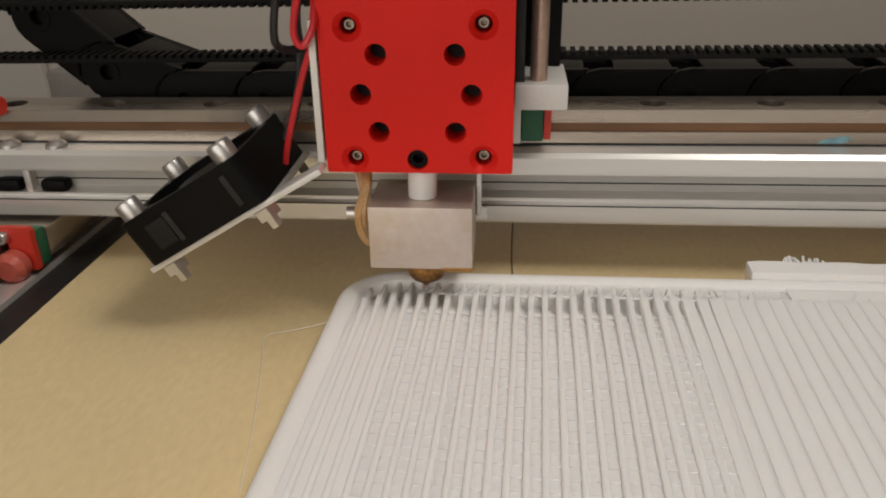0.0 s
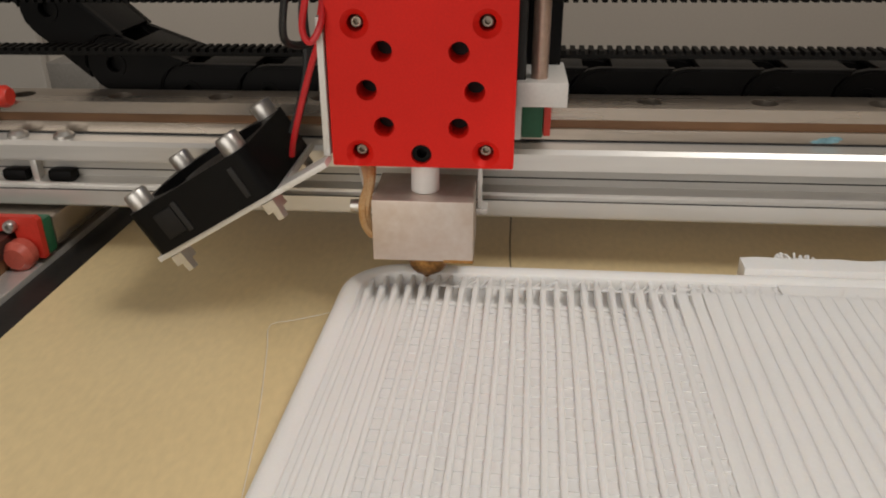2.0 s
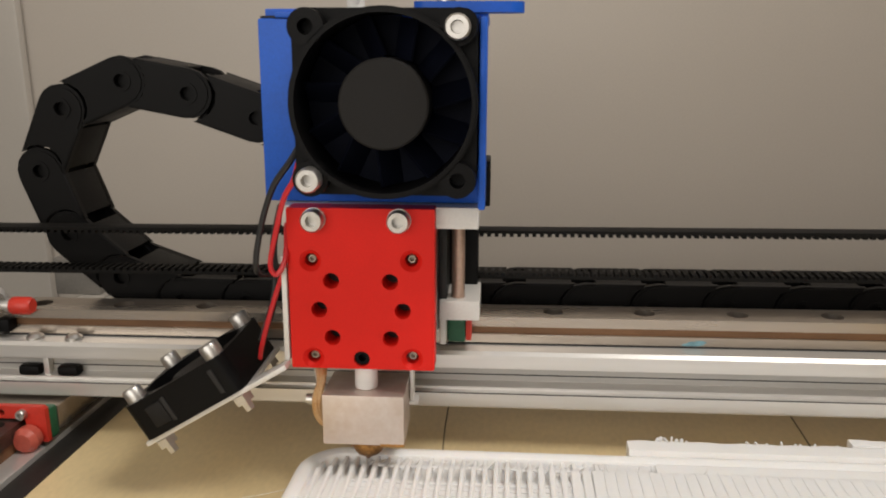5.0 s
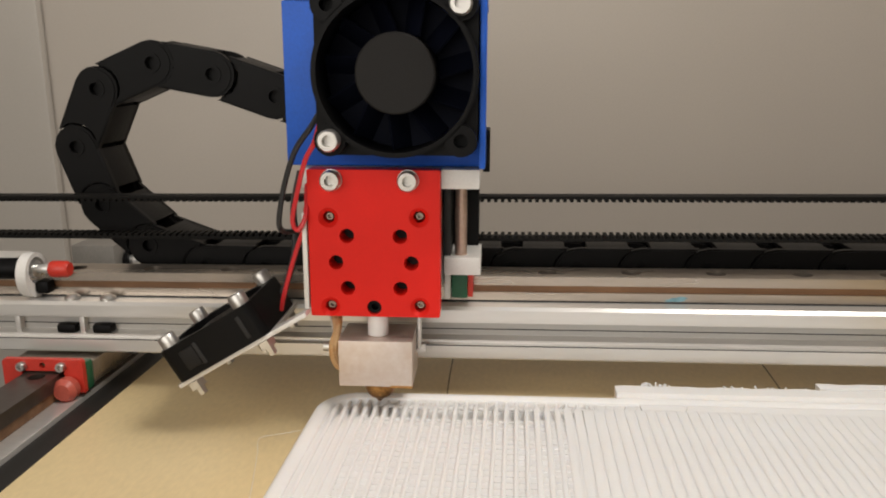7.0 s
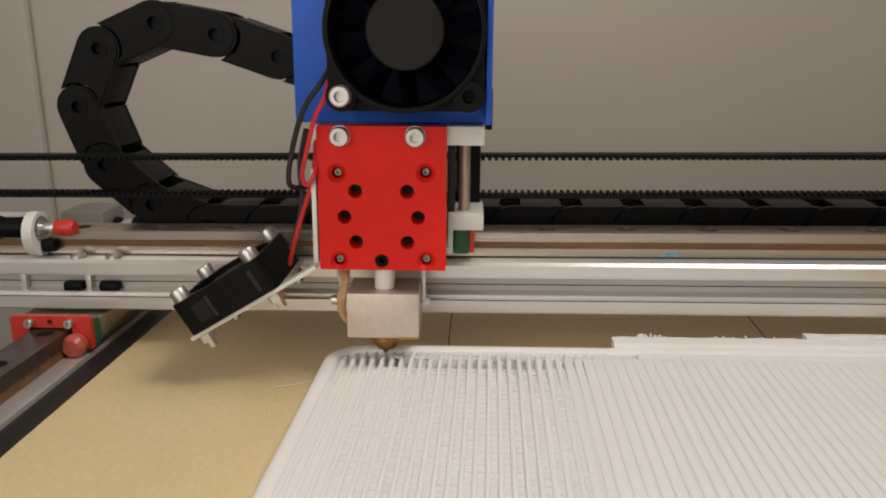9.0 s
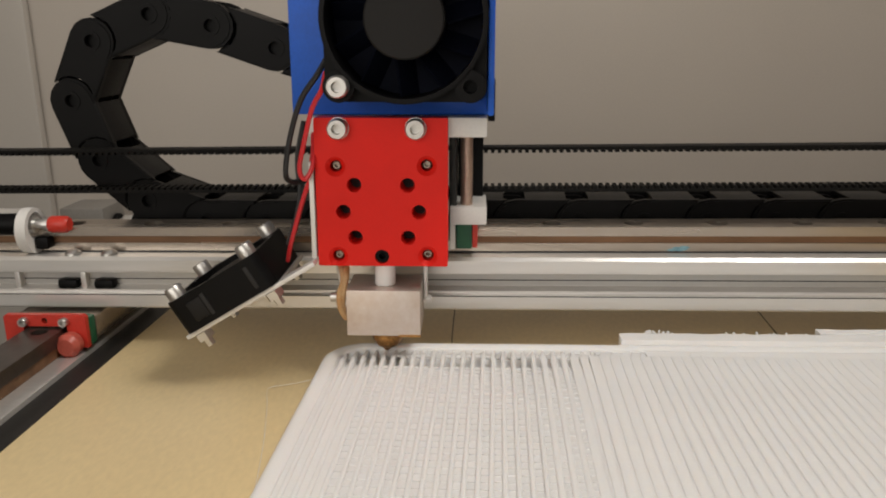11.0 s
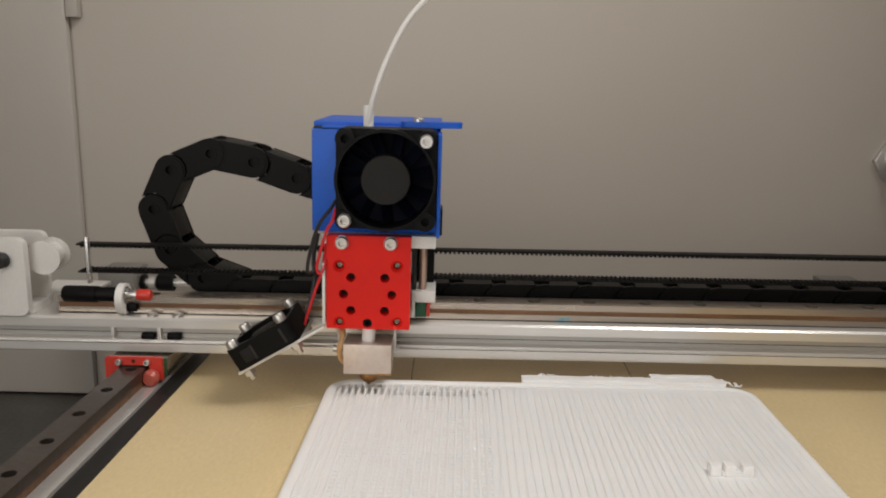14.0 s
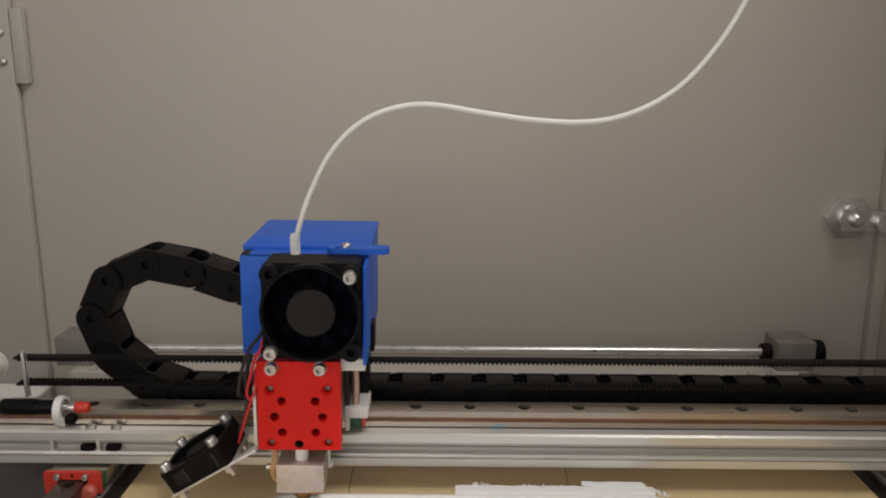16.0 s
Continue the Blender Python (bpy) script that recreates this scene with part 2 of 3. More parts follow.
setting("wall_flange", boxed(393, 401.8, BACK - 9, BACK - 0.5, -118, 600, 1.0), WALLM, "beige grey folded sheet flange in the cabinet corner", "post")
post = setting("wall_post", boxed(-399, -260, BACK - 8, BACK - 0.5, -118, 600, 3.0), WALLSIDE, "pale grey folded sheet post in the cabinet corner", "post")

# ================= bed =================
bed = root("print_bed", "flat amber build plate under the print", "print bed")
part("build_sheet", boxed(-88, 266, -330, 150, -1.2, 0, 0.4), BEDM, bed, "amber textured build sheet")
part("plate", boxed(-88, 266, -330, 150, -6, -1.3, 0.5), ALU, bed, "aluminium plate")
for x0, x1 in ((-97, -88.3), (266.3, 275)):
    part("edge_strip", boxed(x0, x1, -330, 160, -8, -0.4, 0.6), DARKM, bed, "black edge strip")


def y_rail(x, side):
    """A guide rail on an aluminium bar, along the depth of the cabinet."""
    r = root("side_rail", "steel guide rail on an aluminium bar beside the bed", "guide rail", "side rails")
    part("bar", boxed(x - (7 if side > 0 else 12), x + (12 if side > 0 else 7), -330, 165, -22, 1.0, 0.6), ALU, r)
    part("outer_bar", boxed(x - side * 9 - 2 , x - side * 9 + 2, -330, 165, -40, -1.0, 0.5), DARKM, r, "black outer bar")
    holes = [circle(x, y, 2.6, 14) for y in range(-310, 160, 25)]
    part("rail", slab([(x - 6, -330), (x + 6, -330), (x + 6, 160), (x - 6, 160)], holes, 9.0, 4.6, XY), SIDERAILM, r)
    part("rail_foot", boxed(x - 5.4, x + 5.4, -330, 160, 1.1, 4.5), RUST, r, "brown greasy rail flank")
    c = root("rail_carriage", "green and red slide carriage on the guide rail", "carriage", "slide carriages")
    part("body", boxed(x - 13.5, x + 13.5, 24.5, 66, 3.4, 11.2, 0.8), RAILM, c)
    for y0 in (20.6, 66.1):
        part("end_block", boxed(x - 13.4, x + 13.4, y0, y0 + 3.8, 2.6, 12.0, 0.8), GREEN, c, "green plastic end block")
    sec = [(x - 13.2, 2.6), (x - 7.2, 2.6), (x - 7.0, 9.6), (x + 7.0, 9.6), (x + 7.2, 2.6), (x + 13.2, 2.6), (x + 13.2, 12.6), (x + 12.4, 13.4), (x - 12.4, 13.4), (x - 13.2, 12.6)]
    part("end_seal", slab(sec, [circle(x, 11.4, 1.0, 12)], 18.6, 20.5, XZ), REDP, c, "red end seal")
    for dx in (-6.5, 6.5):
        socket_bolt(c, (x + dx, 18.6, 11.2), (x + dx, 16.8, 11.2), 1.5, 2)
    bm = bmesh.new()
    lathe(bm, (x + 8.5 * side, 19, 4.5), (x + 8.5 * side, 13.5, 4.5), [(0, 2.6), (0.2, 3.8), (0.7, 3.9), (1, 2.6)], 18)
    part("grease_nipple_cap", bm, REDSOFT, c, "dull red round cap")


y_rail(-109, 1)
y_rail(289, -1)

# ================= white print =================
PX0, PX1, PY1, PY0, TOP = -17.0, 168.0, 9.5, -235.0, 8.2
pr = root("white_print", "half finished white plastic print with ribbed infill", "print", at=pose(0, 0.0022, 0))
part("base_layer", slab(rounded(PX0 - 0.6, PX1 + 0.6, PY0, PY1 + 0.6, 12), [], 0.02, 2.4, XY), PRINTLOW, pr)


def rim():
    """The rounded outer wall, a thick bead all round."""
    bm = bmesh.new()
    sec = [(0.9, 2.3), (-0.6, 2.4), (-0.7, 5.2), (-0.7, 6.6), (-0.1, 7.7), (1.0, TOP + 0.1), (2.6, TOP + 0.15), (3.7, 7.8), (4.1, 6.6), (4.1, 2.3)]
    loops = []
    for inset, z in sec:
        loops.append([bm.verts.new((u, v, z)) for u, v in rounded(PX0 + inset, PX1 - inset, PY0 + inset, PY1 - inset, 12 - inset, 8)])
    for a, b in zip(loops, loops[1:] + loops[:1]):
        for k in range(len(a)):
            bm.faces.new((a[k], a[(k + 1) % len(a)], b[(k + 1) % len(b)], b[k]))
    return bm


part("outer_wall", rim(), PRINTM, pr)


def rib(width):
    """One rib of infill along y with a rounded top and a blobby end near the far wall."""
    bm = bmesh.new()
    rnd = random.Random(5)
    n = 90
    wide = width > 1.8
    r = 0.08 if wide else 0.42
    ys = [PY0 + 3 + (PY1 - 9.0 - PY0 - 3) * k / n for k in range(n + 1)]
    loops = []
    for k, y in enumerate(ys):
        end = k >= n - 1
        w = width * (1 + rnd.uniform(-0.02, 0.02) * (0.3 if wide else 1)) * (1.15 if end and not wide else 1)
        z = TOP - 0.2 + (0 if wide else rnd.uniform(-0.03, 0.03)) + (0.15 if end else 0)
        arc = [(-w / 2 + r - r * math.cos(math.pi * q / 8), z - r + r * math.sin(math.pi * q / 8)) for q in range(5)]
        arc += [(-u, v) for u, v in arc[::-1]]
        loops.append([bm.verts.new((u, y, h)) for u, h in [(-w / 2, 2.35)] + arc + [(w / 2, 2.35)]])
    for a, b in zip(loops, loops[1:]):
        for k in range(len(a) - 1):
            bm.faces.new((a[k], a[k + 1], b[k + 1], b[k]))
    bm.faces.new(loops[-1])
    bm.faces.new(loops[0][::-1])
    return bm


def stub(width):
    """The short thin end of a rib that bridges the gap to the far wall."""
    bm = bmesh.new()
    w = 0.85
    box(bm, -w / 2, w / 2, PY1 - 9.8, PY1 - 3.0, 2.35, TOP - 0.9, 0.15)
    box(bm, -w * 0.8, w * 0.8, PY1 - 10.0, PY1 - 8.6, 6.2, TOP - 0.05, 0.35)
    return bm


PITCH = 2.82
count = int((PX1 - PX0 - 9) / PITCH)
rib_mesh, stub_mesh = {}, {}
for i in range(count):
    x = PX0 + 5.6 + i * PITCH
    w = 1.12 if i < 20 else 1.5 if i < 23 else 2.1 if i < 25 else 2.79
    if w not in rib_mesh:
        first = part("rib", rib(w), PRINTM, pr)
        rib_mesh[w] = first.data
        second = part("rib_end", stub(w), PRINTM, pr)
        stub_mesh[w] = second.data
    else:
        first, second = new("rib", rib_mesh[w]), new("rib_end", stub_mesh[w])
        first.parent = second.parent = pr
    first.location.x = second.location.x = x * MM
    first.location.z = (0 if i < 22 else -0.02 if i < 31 else -0.03) * MM
    near = min(i, count - 1 - i)
    if near < 4:
        cut = (4 - near) ** 2 * 0.22 * MM
        first.location.y = second.location.y = -cut

FLOORS = ((PX0 + 3, -3.0, 7.45, 1.0), (-3.0, 9.4, 7.35, 1.0), (9.4, 42.0, 7.2, 1.0), (42.0, 48.0, 7.4, 0.9), (48.0, 54.0, 7.65, 0.7), (54.0, 60.0, 7.82, 0.5), (60.0, 74.0, 7.92, 0.3), (74.0, PX1 - 3, 7.955, 0.1))
bm = bmesh.new()
y = PY0 + 6
while y < PY1 - 13:
    for xa, xb, z, _ in FLOORS[1:5]:
        sink = max(0.0, y - PY1 + 32) * 0.045
        box(bm, xa, xb, y, y + 1.2, 4.95, z - sink + 0.2)
    y += PITCH
tagged(part("cross_line", bm, PRINTM, pr, "crossing infill lines under the ribs"), kind="stuff")
for xa, xb, z, deep in FLOORS:
    far = [(PY1 - 36, z), (PY1 - 24, z - 0.3 * deep), (PY1 - 16, z - 0.9 * deep), (PY1 - 10, z - 2.2 * deep), (PY1 - 3.2, z - 2.6 * deep)]
    part("infill_floor", prism([(PY0 + 4, 2.42), (PY0 + 4, z)] + far + [(far[-1][0], 2.42)], xa, xb), PRINTM, pr)

# blobby bridges between the rib ends
rnd = random.Random(21)
for i in range(5, 27):
    if rnd.random() < 0.12:
        continue
    bm = bmesh.new()
    x = PX0 + 5.6 + i * PITCH
    y = PY1 - 9.4 + rnd.uniform(-0.25, 0.25)
    lathe(bm, (x - 0.5, y, TOP - 0.5), (x + PITCH + 0.5, y + rnd.uniform(-0.3, 0.3), TOP - 0.5), [(0, 0.25), (0.1, 0.5), (0.3, rnd.uniform(0.22, 0.4)), (0.55, rnd.uniform(0.2, 0.35)), (0.8, rnd.uniform(0.25, 0.4)), (0.92, 0.5), (1, 0.2)], 8)
    part("bridge", bm, PRINTM, pr)

# strings of plastic in the gap by the far wall
bm = bmesh.new()
rnd = random.Random(11)
for i in range(4, 40):
    x = PX0 + 5.6 + i * PITCH
    for k in range(2 if i < 26 else 1):
        xa, xb = x + rnd.uniform(0.2, 1.2), x + rnd.uniform(1.4, 2.7)
        m, length = frame_on((xa, PY1 - 8.8 + rnd.uniform(-0.5, 0.5), TOP - rnd.uniform(0.3, 1.0)), (xb, PY1 - 6.0 + rnd.uniform(-1.6, 1.2), TOP - rnd.uniform(0.3, 1.2)))
        box(bm, -0.17, 0.17, -0.17, 0.17, 0, length, 0, m)
tagged(part("stringing", bm, PRINTM, pr, "fine plastic strings"), kind="stuff")


def tab(x0, x1, y0, y1, z0, z1, seed):
    """A rough sided tongue of the print behind its far wall."""
    bm = bmesh.new()
    r2 = random.Random(seed)
    n = max(4, int((x1 - x0) / 3))
    out = [(x0, y0)] + [(x0 + (x1 - x0) * k / n, y1 + r2.uniform(-0.35, 0.35)) for k in range(n + 1)] + [(x1, y0)]
    return slab(out[::-1], [], z0, z1, XY)


part("back_tongue", tab(68, 158, 9.4, 15.0, 4.9, 9.5, 1), PRINTM, pr)
# lower half of the tongue, its shade near the bed put into the colour
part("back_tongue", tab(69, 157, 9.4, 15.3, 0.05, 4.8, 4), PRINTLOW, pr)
part("back_tongue", tab(126, 154, 15.0, 18.4, 0.05, 9.9, 2), PRINTM, pr)
bm = bmesh.new()
rnd = random.Random(3)
for i in range(70):
    x = rnd.choice([rnd.uniform(74, 84), rnd.uniform(100, 122), rnd.uniform(140, 163), rnd.uniform(155, 164)])
    y = (15.6 if x < 155 else 14.6 - (x - 155) * 0.8) + rnd.uniform(-1, 1.4)
    h = rnd.uniform(0.0, 0.5)
    m, length = frame_on((x, y - 1, 8.8), (x + rnd.uniform(-1.2, 1.2), y + rnd.uniform(-0.4, 1.4), 9.2 + h))
    box(bm, -0.26, 0.26, -0.22, 0.22, 0, length, 0.08, m)
tagged(part("rough_edge", bm, PRINTM, pr, "frayed plastic threads"), kind="stuff")
for x in (126.5, 131.5, 137.5):
    part("lug", boxed(x, x + 3.6, -75, -70, TOP - 0.4, TOP + 3.6, 0.6), PRINTM, pr)
part("lug_base", boxed(130.5, 141.4, -74.6, -70.4, TOP - 0.4, TOP + 1.4, 0.4), PRINTM, pr)
part("tan_patch", boxed(125, 135, -106, -94, TOP - 0.4, TOP + 0.05, 0.02), TANM, pr, "tan discoloured patch")

strand = tagged(finish("plastic_strand", sweep([(-15, 3, 3), (-20, 1.5, 0.8), (-27, -2, 0.5), (-31.5, -4, 0.5), (-32, -7, 0.5), (-30, -14, 0.5), (-25, -35, 0.5), (-21, -56, 0.5), (-17, -80, 1)], 0.065, 6), PTFE),
                "thin white strand of plastic lying on the bed", "strand")

for xa, xb in ((18, 16.5), (121, 124)):
    tagged(finish("sheet_seam", sweep([(xa, 23, 0.1), (xa * 0.4 + xb * 0.6, 45, 0.1), (xb, 100, 0.1)], 0.2, 6), SEAMM), "fine dark seam line across the build sheet", "seam", "sheet seams")

# ================= gantry =================
YF, ZB, ZT = 28.0, 12.6, 29.4
gan = root("gantry_beam", "aluminium slot profile beam carrying a steel guide rail", "beam")
sec = [(YF, ZT - 1.0), (YF + 0.9, ZT), (54, ZT), (54, ZB), (YF + 0.5, ZB), (YF, ZB + 0.5), (YF, 17.2), (YF + 1.7, 17.5), (YF + 1.7, 18.3), (YF + 5.6, 19.4), (YF + 5.6, 22.8), (YF + 1.7, 23.9), (YF + 1.7, 24.6), (YF, 24.9)]
part("profile", prism(sec, -250, 312), ALU, gan, "anodised aluminium slot profile")
# added strip that paints the slot's shade over the same profile metal
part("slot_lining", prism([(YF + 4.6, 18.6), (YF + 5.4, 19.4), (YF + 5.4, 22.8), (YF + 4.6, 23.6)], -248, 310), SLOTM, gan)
# two thin black strips paint the slot's shadow lines on the profile
part("seam_line", prism([(YF - 0.03, 16.95), (YF + 0.5, 16.95), (YF + 0.5, 17.22), (YF - 0.03, 17.22)], -250, 312), HOLEM, gan, "black strip drawn as the shadow line at the slot edge")
part("seam_line", prism([(YF + 4.5, 20.9), (YF + 5.0, 20.9), (YF + 5.0, 21.2), (YF + 4.5, 21.2)], -248, 310), HOLEM, gan, "black strip drawn as a shadow line in the slot")
part("seam_line", prism([(34.55, ZT + 0.01), (34.89, ZT + 0.01), (34.89, ZT + 0.4), (34.55, ZT + 0.4)], -150, 312), HOLEM, gan, "dark joint under the rail")
part("rail_foot", prism([(34.9, ZT + 0.02), (46.7, ZT + 0.02), (46.7, 32.4), (34.9, 32.4)], -150, 312), RAILM, gan)
part("rail_groove", prism([(35.7, 32.42), (45.9, 32.42), (45.9, 34.6), (35.7, 34.6)], -150, 312), RUST, gan, "brown greasy groove of the rail")
holes = [circle(49.0 + 25.87 * k, 40.8, 3.0, 18) for k in range(-7, 10)]
part("rail_top", slab([(-150, 34.9), (312, 34.9), (312, 46.7), (-150, 46.7)], holes, 37.5, 34.62, XY), RAILM, gan)
for k in range(-7, 10):
    bm = bmesh.new()
    lathe(bm, (49.0 + 25.87 * k, 40.8, 34.6), (49.0 + 25.87 * k, 40.8, 35.8), [(0, 2.97), (1, 2.97), (1, 2.8), (0.3, 2.6), (0.3, 1.3), (0.1, 1.2)], 16)
    part("rail_screw", bm, SCREWDARK, gan)
bm = bmesh.new()
for dx, dz, a, b in ((0, 0, 2.6, 0.7), (1.5, 0.5, 1.8, 0.5), (-2.2, -0.3, 1.3, 0.4)):
    slab([(88 + dx + a * math.cos(2 * math.pi * k / 14) * (1 + 0.15 * math.sin(5 * k)), 30.6 + dz + b * math.sin(2 * math.pi * k / 14)) for k in range(14)], [], 34.86 - 0.02 * abs(dx), 34.9, XZ, bm)
part("ink_mark", bm, BLUEINK, gan, "pale blue ink mark")
# fittings in the slot at both ends
for x in (-106, -94, 283, 298):
    part("slot_nut", boxed(x - 3.3, x + 3.3, YF + 0.9, YF + 5.0, 18.4, 21.6, 1.2), BLACK, gan, "black slot screw")
for x in (-101, -123):
    part("slot_key", boxed(x - 0.9, x + 0.9, YF + 2.2, YF + 5.0, 17.8, 24.2, 0.4), ALU, gan)
for x in (-104, -92, 281, 300):
    bm = bmesh.new()
    lathe(bm, (x, 31.6, ZT), (x, 31.6, ZT + 1.6), [(0, 2.6), (0.5, 2.5), (1, 1.4)], 16)
    part("button_screw", bm, STEEL, gan)
for x in (-176, 296):
    part("foot_plate", boxed(x - 10, x + 16, 30, 62, 13.5 - 1.4, 12.5, 0.2), DARKM, gan)


def belt(name, z, up):
    b = root(name, "black toothed rubber drive belt stretched along the beam", "belt", "drive belts")
    part("strip", boxed(-140, 318, 36.2, 42.2, z, z + 0.9, 0.1), BELTM, b)
    bm = bmesh.new()
    x = -138.0
    while x < 316:
        if up:
            box(bm, x, x + 1.1, 36.2, 42.2, z + 0.88, z + 1.75)
        else:
            box(bm, x, x + 1.1, 36.2, 42.2, z - 0.85, z + 0.02)
        x += 2.1
    tagged(part("teeth", bm, BELTM, b), kind="stuff")
    return b


belt("drive_belt", 61.4, False)
belt("drive_belt", 48.4, True)

# pulley bracket and end stop at one end of the beam
pb = root("pulley_bracket", "pale aluminium bracket with the belt idler pulley", "bracket")
part("side_plate", slab(rounded(-188, -154, ZT + 0.1, 66, 4), [circle(-164, 56, 3.4)], 27, 31, XZ), WHITEMETAL, pb)
part("side_plate", slab(rounded(-188, -154, ZT + 0.1, 66, 4), [circle(-164, 56, 3.4)], 46.8, 50, XZ), WHITEMETAL, pb)
part("foot", boxed(-188, -154, 31.1, 46.7, ZT + 0.1, ZT + 4, 0.4), WHITEMETAL, pb)
bm = bmesh.new()
lathe(bm, (-149, 34, 55.6), (-149, 44.5, 55.6), [(0, 8), (0.1, 8), (0.1, 5.9), (0.9, 5.9), (0.9, 8), (1, 8)], 24)
part("idler_pulley", bm, WHITEMETAL, pb)
socket_bolt(pb, (-164, 27, 56), (-164, 22.5, 56), 3.6, 4, mat=DARKM)
part("guard_strip", boxed(-128.4, -127.0, 33, 36, 44, 66, 0.3), CHROME, pb, "bright metal strip")

es = root("end_stop", "red tipped plunger switch held by a white clamp", "switch")
bm = bmesh.new()
lathe(bm, (-140, 33.5, 38.9), (-113.5, 33.5, 38.9), [(0, 3.4), (0.03, 3.9), (0.6, 3.9), (0.6, 3.5), (0.97, 3.5), (1, 3.0)], 20)
part("barrel", bm, BLACK, es, "black plastic barrel")
bm = slab([(u, 36.9 + (v - 36.9) * 1.12) for u, v in circle(33.5, 36.9, 6.6, 28)], [circle(33.5, 38.4, 4.4, 28)], -113.6, -110.2, lambda u, v, d: (d, u, v))
part("clamp", bm, WHITEPL, es, "white plastic clamp")
part("clamp_nut", boxed(-110.1, -105.6, 31.0, 35.6, ZT + 1.6, ZT + 5.8, 1.0), BLACK, es, "black nut")
bm = bmesh.new()
lathe(bm, (-113, 33.5, 38.9), (-104.5, 33.5, 38.9), [(0, 2.9), (0.35, 2.9), (0.36, 1.5), (0.75, 1.5), (0.76, 2.2), (1, 2.2)], 18)
part("plunger", bm, CHROME, es)
bm = bmesh.new()
lathe(bm, (-105.2, 33.5, 38.9), (-98.8, 33.5, 38.9), [(0, 2.4), (0.1, 2.7), (0.85, 2.7), (1, 2.1)], 18)
part("cap", bm, REDP, es, "red plastic cap")
part("bracket_plate", boxed(-160, -132, 49, 66, 35.6, 37.2, 0.3), WHITEMETAL, es)

pb.location.x = es.location.x = -0.006

# ================= cable chain =================
chain = root("cable_chain", "black plastic cable chain curling back over the beam", "cable chain")
LP = 21.0


def link_side(s):
    """One rounded side plate of a link with its pin boss."""
    bm = bmesh.new()
    h = 7.4
    out = []
    for k in range(9):
        a = radians(90 + 180 * k / 8)
        out.append((h * math.cos(a), h * math.sin(a)))
    rr = h + 0.55
    for k in range(7):
        a = radians(-68 + 136 * k / 6)
        out.append((LP - rr * math.cos(a), rr * math.sin(a)))
    out = [(u, max(-h, min(h, v))) for u, v in out]
    y0 = 10.0 * s
    edge = [(u * 0.93 + 0.5, v * 0.91) for u, v in out]
    slab(edge, [circle(0, 0, 2.0, 14)], y0, y0 - 0.4 * s, XZ, bm)
    slab(out, [circle(0, 0, 2.0, 14)], y0 - 0.4 * s, y0 - 2.2 * s, XZ, bm)
    inner = [(LP - 6, h - 1.6), (LP - 6, -h + 1.6)] + [(LP + (h - 1.6) * math.cos(radians(-90 + 180 * k / 8)), (h - 1.6) * math.sin(radians(-90 + 180 * k / 8))) for k in range(9)]
    slab(inner, [], y0 - 2.0 * s, y0 - 4.2 * s, XZ, bm)
    slab(circle(0, 0, 3.2, 18), [circle(0, 0, 2.1, 18)], y0 + 0.3 * s, y0 - 0.3 * s, XZ, bm)
    return bm


pins = [(-19.0, 86.5), (-39.2, 92.4), (-59.7, 99.7), (-79.8, 103.6), (-99.6, 95.5), (-108.8, 76.4), (-102.0, 56.6), (-86.5, 42.6), (-67.0, 35.4)]
pins += [(-67.0 + LP * k, 35.2) for k in range(1, 18)]
link_meshes = None
for (xa, za), (xb, zb) in zip(pins, pins[1:]):
    if link_meshes is None:
        ob = part("link", link_side(-1), CHAINM, chain)
        pieces = [part("side_plate", link_side(1), CHAINM, ob), part("cross_bar", boxed(3.2, LP - 4.0, -9.9, 9.9, 5.7, 7.3, 0.4), CHAINM, ob),
                  part("cross_bar", boxed(3.2, LP - 4.0, -9.9, 9.9, -7.3, -5.7, 0.4), CHAINM, ob)]
        link_meshes = (ob.data, [(p.name.split(".")[0], p.data) for p in pieces])
    else:
        ob = new("link", link_meshes[0])
        ob.parent = chain
        for piece_name, piece_data in link_meshes[1]:
            new(piece_name, piece_data).parent = ob
    ob.matrix_basis = Matrix.Translation((xa * MM, 62 * MM, za * MM)) @ Matrix.Rotation(-math.atan2(zb - za, xb - xa), 4, "Y")
part("mount", boxed(-96, 20, 56, 72, 17.0, 25.6, 0.5), DARKM, chain)
tray = tagged(finish("chain_tray", prism([(54.2, 24.2), (73, 24.2), (73, 34), (74.2, 34), (74.2, 23), (54.2, 23)], -60, 312), DARKM), "black steel tray under the cable chain", "tray")

# ================= print head =================
HEAD = Matrix(((0.9994, -0.0301, 0.0152, 0), (0.0301, 0.9995, 0.0, 0), (-0.0152, 0.0005, 0.9999, -0.020), (0, 0, 0, 1)))
hd = root("printer_carriage", "red and blue print head with two black fans", "print head", at=HEAD)

# red front plate
HX = ((-7.3, 77.4), (7.0, 77.4), (-10.4, 70.1), (10.0, 70.1), (-7.3, 63.0), (7.0, 63.0))
SX = ((-12.2, 82.3), (12.1, 82.6), (-12.2, 57.6), (12.25, 57.9))
inner = [circle(x, z, 1.75) for x, z in HX] + [circle(x, z, 1.6) for x, z in SX] + [circle(-0.2, 57.6, 1.95)]
front = [circle(x, z, 2.0) for x, z in HX] + [circle(x, z, 2.7) for x, z in SX] + [circle(-0.2, 57.6, 2.0)]
outline = rounded(-17.6, 17.7, 55.0, 95.2, 0.5)
bm = slab(outline, inner, 0.0, 1.1, XZ, chamfer=front)
slab(outline, inner, 1.1, 6.0, XZ, bm)
part("front_plate", bm, RED, hd, "red anodised front plate with round holes")
